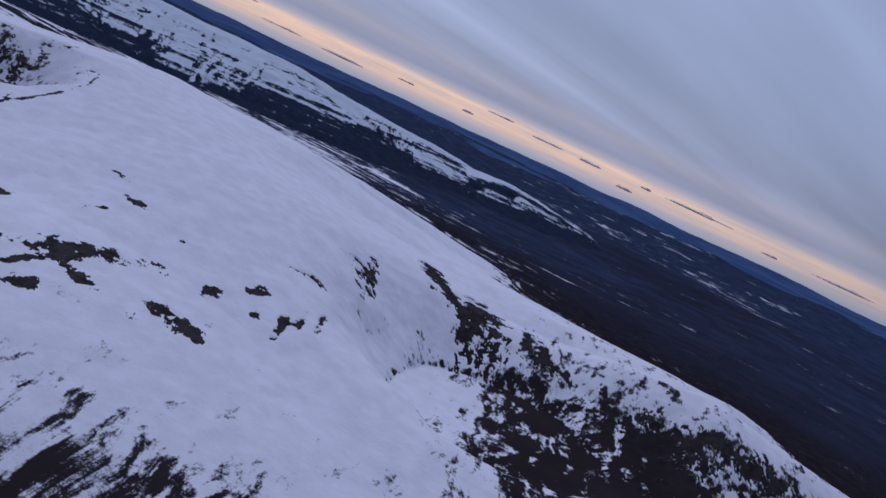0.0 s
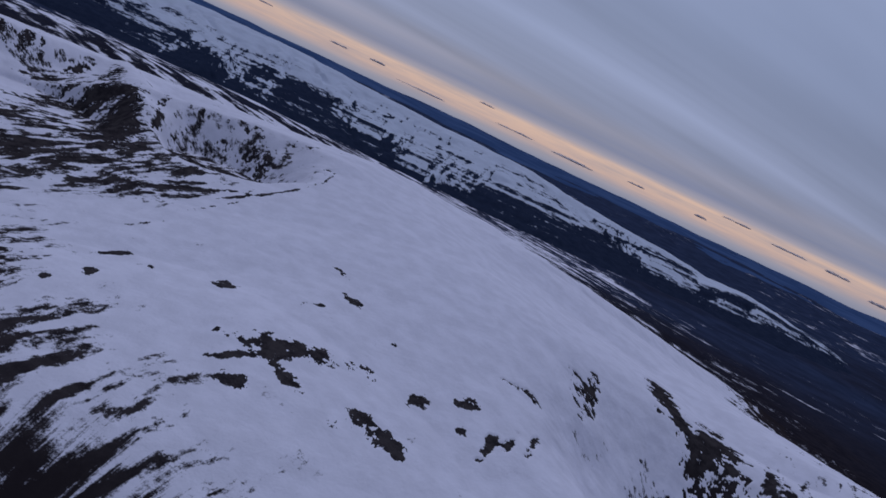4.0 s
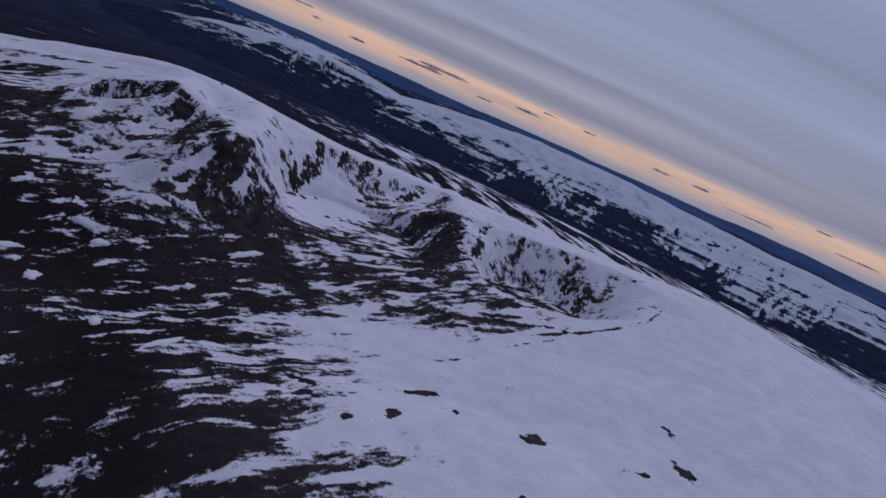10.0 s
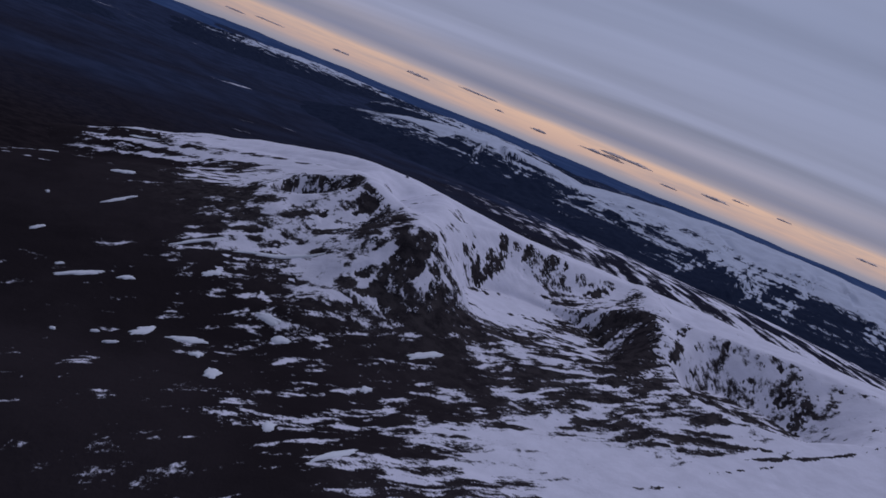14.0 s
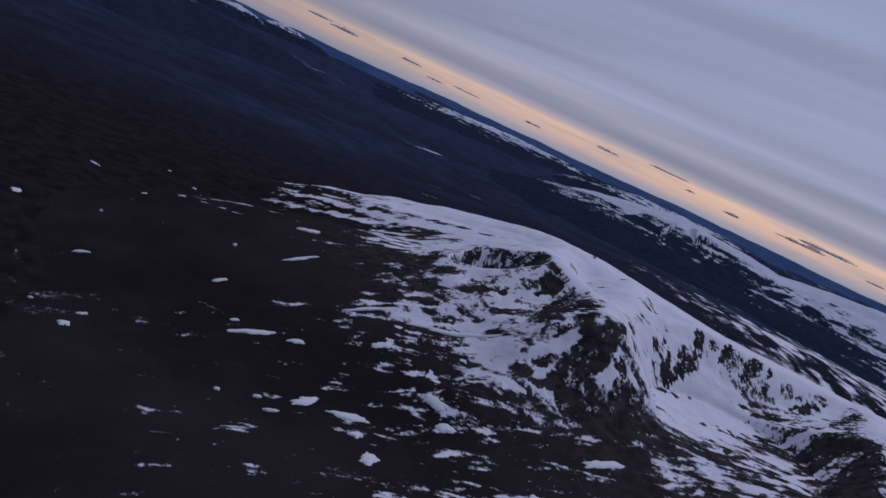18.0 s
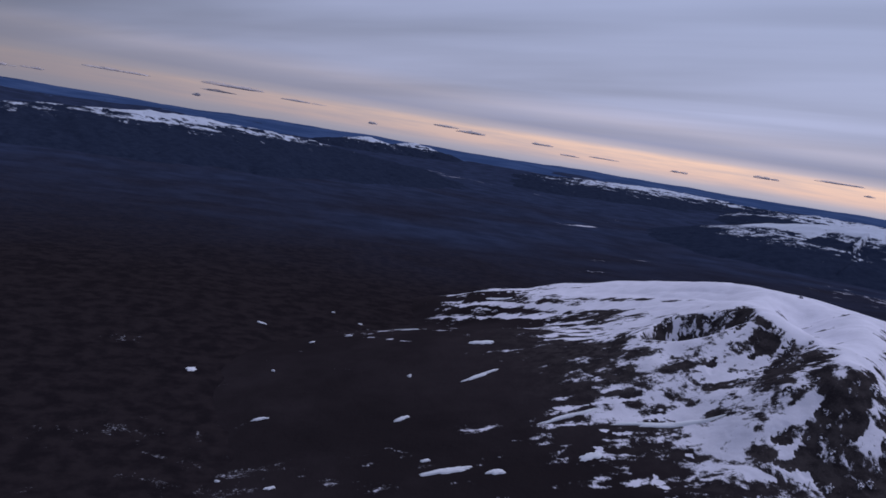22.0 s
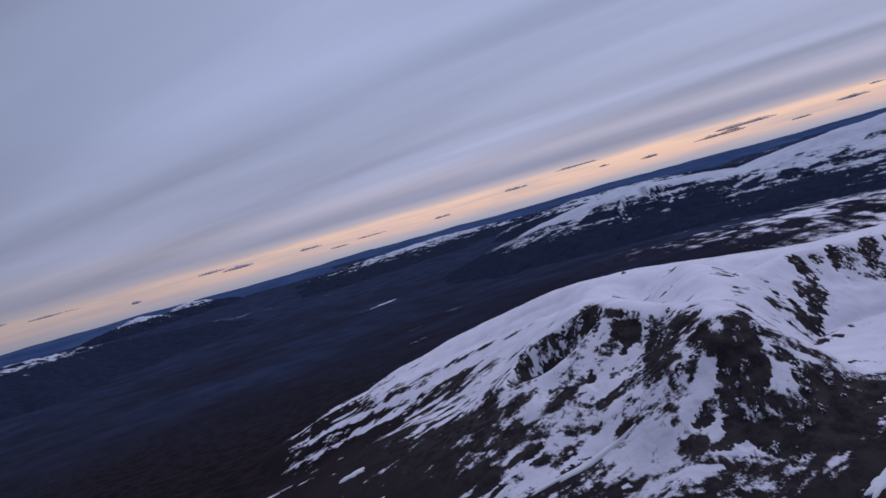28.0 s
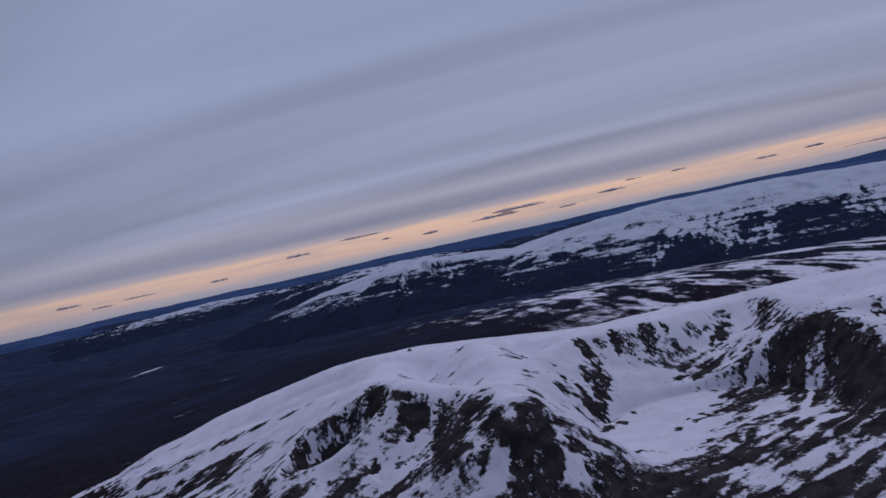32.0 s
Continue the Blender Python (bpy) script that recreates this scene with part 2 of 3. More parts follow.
# ---- materials ----
class Nodes:
    def __init__(self, name):
        self.mat = bpy.data.materials.new(name)
        self.mat.use_nodes = True
        self.n, self.l = self.mat.node_tree.nodes, self.mat.node_tree.links
        self.bsdf = self.n["Principled BSDF"]
        self.place = self.n.new("ShaderNodeNewGeometry").outputs["Position"]

    def link(self, a, b):
        self.l.new(a, b)

    def math(self, op, a, b=0.0, c=0.0, clamp=False):
        m = self.n.new("ShaderNodeMath")
        m.operation, m.use_clamp = op, clamp
        for i, v in enumerate((a, b, c)):
            if isinstance(v, (int, float)):
                m.inputs[i].default_value = v
            else:
                self.l.new(v, m.inputs[i])
        return m.outputs[0]

    def noise(self, scale, detail=4.0, rough=0.55, distort=0.0, stretch=None):
        t = self.n.new("ShaderNodeTexNoise")
        t.inputs["Scale"].default_value, t.inputs["Detail"].default_value = scale, detail
        t.inputs["Roughness"].default_value, t.inputs["Distortion"].default_value = rough, distort
        src = self.place
        if stretch:
            m = self.n.new("ShaderNodeMapping")
            m.inputs["Scale"].default_value = stretch
            self.l.new(src, m.inputs[0])
            src = m.outputs[0]
        self.l.new(src, t.inputs["Vector"])
        return t.outputs[0]

    def attr(self, name):
        a = self.n.new("ShaderNodeAttribute")
        a.attribute_name = name
        return a.outputs["Fac"]

    def mix(self, f, a, b):
        m = self.n.new("ShaderNodeMix")
        m.data_type = "RGBA"
        for i, v in ((0, f), (6, a), (7, b)):
            if isinstance(v, (int, float)):
                m.inputs[i].default_value = v
            elif isinstance(v, tuple):
                m.inputs[i].default_value = (*v, 1)
            else:
                self.l.new(v, m.inputs[i])
        return m.outputs[2]

    def steps(self, v, a, b):
        m = self.n.new("ShaderNodeMapRange")
        m.interpolation_type = "SMOOTHSTEP"
        self.l.new(v, m.inputs[0])
        m.inputs[1].default_value, m.inputs[2].default_value = a, b
        return m.outputs[0]

    def bump(self, h, strength, distance):
        b = self.n.new("ShaderNodeBump")
        b.inputs["Strength"].default_value, b.inputs["Distance"].default_value = strength, distance
        self.l.new(h, b.inputs["Height"])
        self.l.new(b.outputs[0], self.bsdf.inputs["Normal"])


def land_material(name, dark, dark2, snow=(0.82, 0.79, 0.89), fine=0.8, edge=0.15, heath_haze=None, patchy=0.65, relief=0.35, pale=0.45):
    m = Nodes(name)
    grain = m.noise(fine, 6, 0.6)
    small = m.noise(fine * 3.6, 5, 0.65)
    v = m.math("ADD", m.attr("snow"), m.math("MULTIPLY_ADD", grain, patchy, -0.5 * patchy))
    v = m.math("ADD", v, m.math("MULTIPLY_ADD", small, 0.6, -0.30))
    cover = m.steps(v, 0.5 - edge, 0.5 + edge)
    rock = m.mix(m.steps(m.noise(fine * 0.35, 5, 0.6), 0.35, 0.65), dark, dark2)
    rock = m.mix(m.math("MULTIPLY", m.steps(small, 0.5, 0.75), pale), rock, tuple(1.9 * c for c in dark2))
    # second colour: heath on the massif's foot, painted blue haze on the far plain
    if heath_haze:
        tinted = m.mix(m.steps(m.noise(0.02, 5, 0.6), 0.35, 0.65), heath_haze, tuple(1.5 * c for c in heath_haze))
        rock = m.mix(m.attr("heath_haze"), rock, tinted)
    drift = m.mix(m.steps(m.noise(fine * 0.22, 4, 0.5), 0.3, 0.7), snow, tuple(0.9 * c for c in snow))
    m.link(m.mix(cover, rock, drift), m.bsdf.inputs["Base Color"])
    m.bsdf.inputs["Roughness"].default_value = 0.85
    m.bsdf.inputs["Specular IOR Level"].default_value = 0.0
    m.bump(m.math("ADD", grain, m.math("MULTIPLY", small, 0.4)), relief, 0.5)
    return m.mat


ROCKY = land_material("snow_and_rock", (0.026, 0.022, 0.025), (0.058, 0.049, 0.051), heath_haze=(0.0225, 0.0178, 0.0202))
# the blue second colour paints distance haze over the far woods and moor
MOOR = land_material("dark_moor", (0.015, 0.012, 0.0145), (0.027, 0.021, 0.0235), fine=0.4, relief=0.12, pale=0.15, heath_haze=(0.025, 0.033, 0.063))
# distance haze is in these colours: bluer rock and woods, duller snow
FAR = land_material("far_hill_hazed", (0.018, 0.025, 0.048), (0.025, 0.033, 0.060), snow=(0.60, 0.63, 0.74), fine=0.22, patchy=0.7)


# ---- ground and mountains ----
def sheet(name, azimuths, radii, shape, material, centre=(-12.0, 8.0)):
    """A sheet of land on rings round the middle of the flight; shape gives heights, snow and which points to keep."""
    a, r = np.meshgrid(np.radians(azimuths), radii, indexing="ij")
    x, y = centre[0] - np.sin(a) * r, centre[1] + np.cos(a) * r
    z, snow, heath_haze, keep = shape(x, y)
    na, nr = x.shape
    index = np.arange(na * nr).reshape(na, nr)
    quads = np.stack([index[:-1, :-1], index[:-1, 1:], index[1:, 1:], index[1:, :-1]], -1)
    quads = quads[keep[:-1, :-1] | keep[1:, 1:] | keep[:-1, 1:] | keep[1:, :-1]].reshape(-1, 4)
    used, flatq = np.unique(quads, return_inverse=True)
    flatq = flatq.reshape(-1)
    co = np.stack([x, y, z + Z0], -1).reshape(-1, 3)[used] * K
    me = bpy.data.meshes.new(name)
    me.vertices.add(len(co))
    me.vertices.foreach_set("co", co.astype(np.float32).ravel())
    me.loops.add(len(flatq))
    me.loops.foreach_set("vertex_index", flatq.astype(np.int32))
    me.polygons.add(len(quads))
    me.polygons.foreach_set("loop_start", np.arange(0, len(flatq), 4, dtype=np.int32))
    me.polygons.foreach_set("use_smooth", np.ones(len(quads), dtype=bool))
    me.update(calc_edges=True)
    at = me.attributes.new("snow", "FLOAT", "POINT")
    at.data.foreach_set("value", snow.reshape(-1)[used].astype(np.float32))
    if heath_haze is not None:
        at = me.attributes.new("heath_haze", "FLOAT", "POINT")
        at.data.foreach_set("value", heath_haze.reshape(-1)[used].astype(np.float32))
    me.materials.append(material)
    return new(name, me)


def rings(near, far, n):
    return near * (far / near) ** np.linspace(0, 1, n)


def marks(x, y, places):
    """Rock or snow of a shape of its own: x, y, long, wide, bearing and amount."""
    total = np.zeros(x.shape)
    for px, py, a, b, turn, amount in places:
        near = (np.abs(x - px) < 3 * a + 1) & (np.abs(y - py) < 3 * a + 1)
        if not near.any():
            continue
        dx, dy = x[near] - px, y[near] - py
        c, s = math.cos(math.radians(turn)), math.sin(math.radians(turn))
        q = ((dx * c + dy * s) / a) ** 2 + ((dy * c - dx * s) / b) ** 2
        total[near] += amount * np.exp(-q * 0.8)
    return total


def streaks(x, y, seed):
    """Drifts drawn out down the southern slopes."""
    wx = x + 0.7 * fbm(x / 3, y / 3, 3, seed + 1)
    return fbm((0.15 * wx + 0.99 * y) / 2.4, (0.99 * wx - 0.15 * y) / 0.62, 6, seed, 0.68)


def moor_snow(x, y, above):
    """Snow left on the moor; above is the height of the massif's flank over the plain."""
    lift = step(-6, 1, above)
    streak = streaks(x, y, 48)
    south = box(x, y, -54, -24, 18, 42, 5)
    return 0.05 + 0.40 * fbm(x / 6, y / 6, 6, 41, 0.6) + lift * (0.06 + 0.45 * streak) + south * (0.10 + 0.45 * streak) + 0.5 * box(x, y, -20, 20, 8, 34, 6)


def ground_shape(x, y):
    z = lowland(x, y)
    r = np.hypot(x + 12, y - 8)
    m, _, _ = massif(x, y)
    snow = moor_snow(x, y, m - z)
    # the broad valley behind the massif, with drifts along it
    u, v = x * 0.86 - y * 0.5, x * 0.5 + y * 0.86
    valley = step(62, 90, y + 0.25 * x) * step(270, 210, y) * step(30, -40, x) * step(-230, -120, x)
    snow = snow + valley * (0.27 + 0.95 * fbm(u / 13, v / 1.9, 6, 43, 0.68))
    snow = snow + valley * step(0, -50, x) * (0.06 + 0.65 * fbm(u / 14, v / 1.6, 5, 49, 0.66))
    east = step(90, 130, y) * step(-40, 10, x)
    snow = snow + east * (0.0 + 0.45 * fbm(x / 8, y / 6, 6, 44, 0.68))
    snow = snow + step(200, 420, r) * (0.06 + 0.55 * fbm(x / 45, y / 45, 6, 45, 0.66)) - 0.10 * step(30, 120, -x - y)
    # bluer with distance: haze painted into the plain's colour, broken by noise
    heath_haze = step(85, 220, r) * np.clip(0.75 + 0.5 * fbm(x / 40, y / 40, 3, 46), 0, 1)
    heath_haze = np.maximum(heath_haze, step(250, 420, r))
    return z, snow + marks(x, y, FAR_SNOW), heath_haze, np.ones(x.shape, bool)


FAR_SNOW = [(-288, 105, 15, 1.6, 105, 0.6), (-184, 76, 5, 1.0, 110, 0.6), (-160, 66, 4, 0.8, 105, 0.5), (-198, 90, 3, 0.7, 60, 0.5),
            (-78, 97, 9, 3.0, 150, 0.35), (-100, 96, 12, 3, 150, 0.35), (24, 171, 5, 2, 20, 0.5), (42, 185, 4, 1.5, 20, 0.5), (-20, 215, 9, 3, 150, 0.5), (-62, 175, 42, 34, 160, 0.2)]
WEST_CRAGS = [(-61.1, 39.4, 1.84, 0.33, 147, 0.7), (-57.9, 38.4, 0.59, 0.21, 133, 1), (-57.2, 38.8, 0.89, 0.38, 124, 1), (-55, 38.3, 1.61, 0.36, 134, 1), (-63.7, 37.7, 3.45, 0.87, 157, 0.7), (-61.6, 39.2, 2.73, 0.99, 144, 0.7), (-57, 38.7, 1.01, 0.49, 115, 0.7), (-54.5, 38.1, 1.33, 0.38, 138, 0.8), (-56.5, 35.4, 0.87, 0.2, 148, 0.7), (-64.4, 35.8, 1.84, 0.39, 150, 0.8), (-63.8, 33, 1.84, 0.45, 154, 0.8), (-64.2, 31.3, 1.84, 0.25, 156, 0.7), (-53.4, 39.6, 1.25, 0.49, 133, 1), (-49.7, 37.6, 1.18, 0.36, 141, 0.9)]
SPUR_CRAGS = [(-53.1, 38.3, 2.12, 0.53, 125, 1), (-53, 39.7, 1.28, 0.4, 133, 1), (-50.6, 37.9, 0.93, 0.45, 112, 0.9), (-48.5, 37.1, 1.86, 0.47, 132, 1), (-49.4, 39.4, 1.84, 0.36, 141, 1), (-47.6, 37.8, 1.29, 0.34, 129, 0.9), (-48.6, 35.2, 0.59, 0.34, 132, 0.9), (-47.4, 39.3, 0.55, 0.31, 172, 0.9), (-46.2, 35.8, 0.97, 0.31, 16, 0.8), (-46, 36, 0.78, 0.25, 91, 0.8), (-45.4, 39.3, 0.99, 0.73, 41, 1), (-44.2, 37.5, 1.94, 0.96, 69, 1), (-46.3, 39.4, 0.32, 0.25, 76, 0.8), (-46.9, 34.5, 0.79, 0.23, 76, 0.8), (-44.9, 40.8, 0.55, 0.26, 138, 0.8)]
CORRIE_CRAGS = [(-56.6, 50.7, 0.75, 0.35, 159, 0.8), (-55.8, 53.1, 1.84, 0.35, 133, 1), (-55.1, 54.9, 1.84, 0.43, 135, 0.8), (-53.9, 48.6, 1.84, 0.26, 127, 1), (-54.6, 48.4, 1.05, 0.21, 136, 0.8), (-54.2, 46.5, 1.07, 0.23, 145, 0.8), (-52.8, 46.2, 0.56, 0.33, 159, 1), (-53.6, 49.3, 0.93, 0.2, 134, 0.7), (-53.8, 51.7, 0.95, 0.2, 131, 0.7), (-53.3, 55.2, 0.71, 0.23, 145, 0.8), (-55.8, 53, 0.84, 0.34, 127, 0.8), (-54.9, 54.9, 1.84, 0.39, 128, 0.8), (-53.2, 54.9, 0.51, 0.23, 137, 0.7), (-53.1, 58.2, 0.37, 0.27, 167, 0.7), (-56.5, 50.8, 0.71, 0.3, 148, 0.7), (-53.8, 48.5, 1.67, 0.38, 134, 0.9)]
WALL_RIBS = [(-53.6, 45.5, 0.55, 0.36, 167, 0.9), (-53.5, 46.9, 1.05, 0.31, 158, 1), (-52.6, 46.4, 0.46, 0.44, 21, 1), (-54.3, 49.2, 0.63, 0.44, 141, 0.9), (-56.1, 52, 0.6, 0.36, 165, 0.8), (-55.3, 53.5, 0.78, 0.44, 149, 0.9), (-54.3, 55.8, 1.13, 0.29, 146, 0.8), (-52.4, 58.9, 1.31, 0.35, 108, 1), (-49.3, 58.2, 2.38, 0.6, 119, 1), (-47.7, 54.4, 0.99, 0.23, 52, 0.9), (-53.2, 54.3, 0.57, 0.25, 168, 0.7)]
EAST_SPUR_CRAGS = [(-51.8, 57.5, 2.23, 0.56, 113, 1), (-49.8, 59.5, 2.07, 0.52, 131, 0.9), (-48.5, 54.8, 2, 0.57, 100, 0.9), (-46, 54.5, 2.75, 1.12, 66, 1), (-42.4, 52.8, 3.21, 0.81, 120, 1), (-45.9, 53.7, 1.52, 0.56, 116, 0.9), (-42.4, 56.9, 1.32, 0.3, 119, 0.9), (-44.9, 46.2, 1.84, 0.44, 138, 0.7), (-40.2, 50.5, 3.45, 1.47, 127, 0.9), (-47, 55.5, 2.85, 0.72, 113, 0.8), (-39.7, 53.7, 1.84, 0.39, 131, 0.8), (-39.1, 55.3, 1.02, 0.38, 122, 0.8), (-40.4, 59, 0.86, 0.4, 124, 0.8)]
SIDE_CRAGS = [(-36.2, 60.4, 1.46, 0.85, 43, 0.75), (-33.6, 59.5, 2.74, 0.69, 123, 0.68), (-37.6, 61.9, 0.44, 0.34, 5, 0.6), (-34.2, 63.3, 0.63, 0.29, 177, 0.52), (-32.8, 50, 1.84, 0.36, 127, 0.45), (-29.3, 60.6, 1.16, 0.96, 149, 0.38), (-39.6, 57.2, 0.78, 0.23, 118, 0.52), (-37.9, 59.7, 0.6, 0.23, 66, 0.45), (-33.6, 60.9, 0.98, 0.21, 158, 0.45)]
SLOPE_STONES = [(-13.9, 35.1, 2.84, 0.77, 42, 1), (-13.3, 32.6, 1.32, 0.49, 159, 0.9), (-14.1, 30.3, 0.74, 0.49, 50, 0.9), (-15.1, 31.9, 1.31, 0.26, 64, 0.8), (-10.1, 32.6, 1.15, 0.31, 79, 1), (-8.9, 33.4, 1.37, 0.75, 167, 1), (-9.1, 38.1, 0.72, 0.48, 83, 1), (-7.5, 40.4, 0.64, 0.44, 65, 0.9), (-6.9, 38.1, 0.34, 0.29, 141, 0.8), (-16.6, 40, 0.7, 0.26, 63, 0.6), (-15.7, 42.7, 1.26, 0.4, 162, 0.55), (-18.4, 45.6, 1.05, 0.27, 150, 0.5), (-12.8, 40, 0.67, 0.22, 143, 0.5), (-12.3, 41.1, 0.28, 0.25, 56, 0.5)]
CLIFF_CRAGS = [(-3.5, 53.5, 1.97, 0.49, 103, 1.2), (-4.3, 52, 1.98, 0.57, 113, 0.7), (-6.1, 45.6, 1.84, 0.44, 41, 0.6), (-5.5, 38.8, 1.4, 0.25, 93, 1), (-4.9, 40.1, 1.01, 0.22, 89, 0.9), (-4.1, 41.2, 1.31, 0.22, 92, 1), (0.3, 63.1, 2.97, 1.13, 103, 1), (2.6, 58.9, 1.35, 0.51, 116, 0.8), (4.2, 59.1, 3.26, 0.82, 88, 1), (5.9, 58.9, 2.79, 0.7, 88, 1), (-0.1, 61.5, 2.23, 0.56, 101, 1), (1.6, 59.8, 1.38, 0.62, 108, 1), (4.1, 59.4, 3.31, 0.83, 89, 1)]
RIDGE_CRAGS = [(5.4, 56.7, 3.45, 1.55, 82, 1), (8.4, 60, 1.84, 0.33, 85, 0.9), (9.8, 58.8, 1.66, 0.49, 104, 0.9), (8.8, 58.5, 1.38, 0.38, 112, 0.8), (10.1, 58.1, 1.17, 0.39, 113, 0.8), (11.6, 57.2, 0.87, 0.42, 130, 0.8), (14.7, 55.7, 1.32, 0.33, 111, 0.9), (18.4, 54, 2.89, 1.86, 174, 1), (17.5, 48.4, 3.45, 1.77, 63, 1), (19.4, 58.1, 0.91, 0.64, 21, 0.8), (17.9, 61.2, 0.94, 0.59, 78, 0.7), (22.3, 54.7, 0.93, 0.44, 172, 0.8), (25.9, 54.9, 3.24, 1.34, 15, 0.7)]
CORRIE_FLOORS = [(-49.0, 47.6, 4.2, 2.6, 125, 1), (-64.5, 47.2, 4.5, 2.4, 150, 1.1), (-58.5, 44.0, 2.4, 1.6, 120, 1)]
SNOW_FIELDS = [(-55.4, 35.6, 1.75, 0.82, 61, 1), (-55.8, 30.1, 2.56, 0.15, 82, 1), (-53.3, 32.7, 2.05, 0.5, 69, 1), (-53.4, 28.6, 1.29, 0.35, 50, 1), (-51.8, 27.8, 0.56, 0.37, 27, 1), (-49.9, 31.5, 0.4, 0.17, 31, 1), (-47.9, 29.6, 1.39, 0.37, 178, 1), (-46.8, 33.1, 1.01, 0.22, 49, 0.9), (-49.2, 36.2, 1.19, 0.3, 103, 1), (-46.1, 35, 0.64, 0.37, 37, 0.9), (-49.2, 45.8, 3.2, 1.03, 111, 1), (-49.3, 36.5, 0.6, 0.22, 135, 1), (-47, 40, 0.41, 0.25, 27, 1), (-52.4, 51.4, 2.96, 1.27, 159, 1), (-47.9, 54.5, 2.47, 0.19, 84, 1), (-43.8, 51.1, 3.2, 0.19, 111, 1)]
MORAINE = [(-28.1, 59.4, 1.96, 0.14, 107, 0.72), (-27.7, 56.3, 2.18, 0.16, 92, 0.72), (-27.7, 52.6, 1.81, 0.18, 88, 0.72), (-28.2, 49.4, 1.88, 0.19, 80, 0.65), (-29.6, 48.2, 1.95, 0.25, 66, 0.65), (-27.8, 46, 2.13, 0.16, 86, 0.58), (-31.1, 47.3, 1.46, 0.27, 59, 0.65), (-31, 43.3, 1.32, 0.23, 59, 0.58), (-29.1, 52.3, 2.5, 0.14, 108, 0.58), (-37.6, 47.1, 1.47, 0.55, 95, 0.72), (-26.9, 30.5, 0.81, 0.41, 38, 0.9), (-23.6, 30, 0.43, 0.19, 123, 0.9), (-23.4, 32.2, 0.44, 0.18, 129, 0.9), (-25, 35.4, 0.77, 0.17, 80, 0.72), (-27.3, 39.6, 1.49, 0.25, 84, 0.54)]
LONE_STONES = [(-20, 37.4, 1.02, 0.47, 107, 1), (-23.3, 32.2, 0.55, 0.27, 126, 1), (-24.9, 35.6, 1.16, 0.29, 70, 0.7), (-22.8, 35.4, 0.38, 0.2, 126, 0.8)]


def box(x, y, x0, x1, y0, y1, soft=2.0):
    return step(x0 - soft, x0 + soft, x) * step(x1 + soft, x1 - soft, x) * step(y0 - soft, y0 + soft, y) * step(y1 + soft, y1 - soft, y)


def massif_shape(x, y):
    h, run, off = massif(x, y)
    low = lowland(x, y)
    if x.ndim == 2:
        r = np.hypot(x + 12, y - 8)
        a = np.arctan2(y - 8, x + 12)
        steep = np.hypot(np.gradient(h, axis=1) / np.gradient(r, axis=1), np.gradient(h, axis=0) / (r * np.gradient(a, axis=0)))
    else:
        steep = np.hypot(massif(x + 0.05, y)[0] - h, massif(x, y + 0.05)[0] - h) / 0.05
    keep = h > low - 0.6
    full = np.array(h)
    h, run, off, low, steep, x, y = (f[keep] for f in (h, run, off, low, steep, x, y))
    rough = step(0.28, 0.6, steep)
    _, back, away = ridge(x, y, CREST, 1, 1, 1)
    rough = rough * (1 - step(-0.5, 1.0, away) * step(-14, -12, h))
    gentle = 1 - rough
    ribs = fbm(run * 3.2 + 0.9 * fbm(x / 1.1, y / 1.1, 3, 59), off * 1.25, 5, 51, 0.70)
    blot = fbm(x / 1.3, y / 1.3, 6, 53, 0.72)
    bowl = ((run > 650) & (run < 780)).astype(float)
    ribs = ribs * (1 - 0.85 * bowl)
    blot = blot + 0.5 * bowl * fbm(x / 0.8, y / 0.8, 5, 60, 0.7)
    layers = streaks(x, y, 55)
    # how much of the ground the snow hides, place by place
    top = step(-11.6, -9.7, h)
    foot = step(-12.6, -17.0, h)
    part = gentle * (0.44 - 0.60 * foot) * (1 - top) + gentle * top * 1.3 + rough * (0.57 + 0.12 * bowl - 0.40 * foot)
    part = part + (-0.10 + 0.26 * foot) * gentle * box(x, y, -52, -28, 24, 50, 3)
    part = part - 0.42 * step(-54, -62, x) * step(-11.2, -12.8, h) * (1 - 0.8 * step(-68, -76, x) * step(-14, -7, away))
    part = part + 0.28 * rough * box(x, y, -58, -46, 43, 60, 1.5) - 0.16 * box(x, y, -55, -44.5, 34, 39.5, 1.5)
    part = part + (0.45 * rough + 0.25 * gentle) * step(-14, -10, x) * step(9, 4, x) * step(40, 46, y)
    # the white back of the eastern ridge
    part = part + 0.5 * step(-4.5, -0.5, away) * step(-4, 4, x)
    # the smooth snow slope
    edge = -29.5 - 0.35 * np.clip(46 - y, 0, 14) + 1.5 * fbm(x / 5, y / 5, 3, 58)
    smooth = step(-2.5, 1.5, x - edge) * step(20, 36, y + 0.3 * (x + 18)) * step(12, 2, x) * step(0.8, 0.45, steep)
    part = part + 0.75 * smooth
    # the long western shoulder, striped along its back
    west = step(-66, -76, x)
    stripe = fbm(back / 12, away * 0.8, 5, 57, 0.6)
    part = part + west * (step(8, 2, np.abs(away)) * 0.80 + 1.7 * stripe * step(1.5, -1.5, away)) - 0.55 * step(-94, -112, x) * (1 - 1.2 * layers) + 0.46 * box(x, y, -94, -66, 30, 46, 3)
    mixed = rough * (0.50 * ribs + 0.62 * blot) + gentle * (0.42 * blot + 0.78 * layers)
    snow = part + 1.55 * mixed * (1 - 0.35 * smooth)
    # bare crags and stony ground of their own shapes, then the drifts lying among them
    fine = fbm(x / 0.45, y / 0.45, 5, 62, 0.7)
    rock = np.zeros(x.shape)
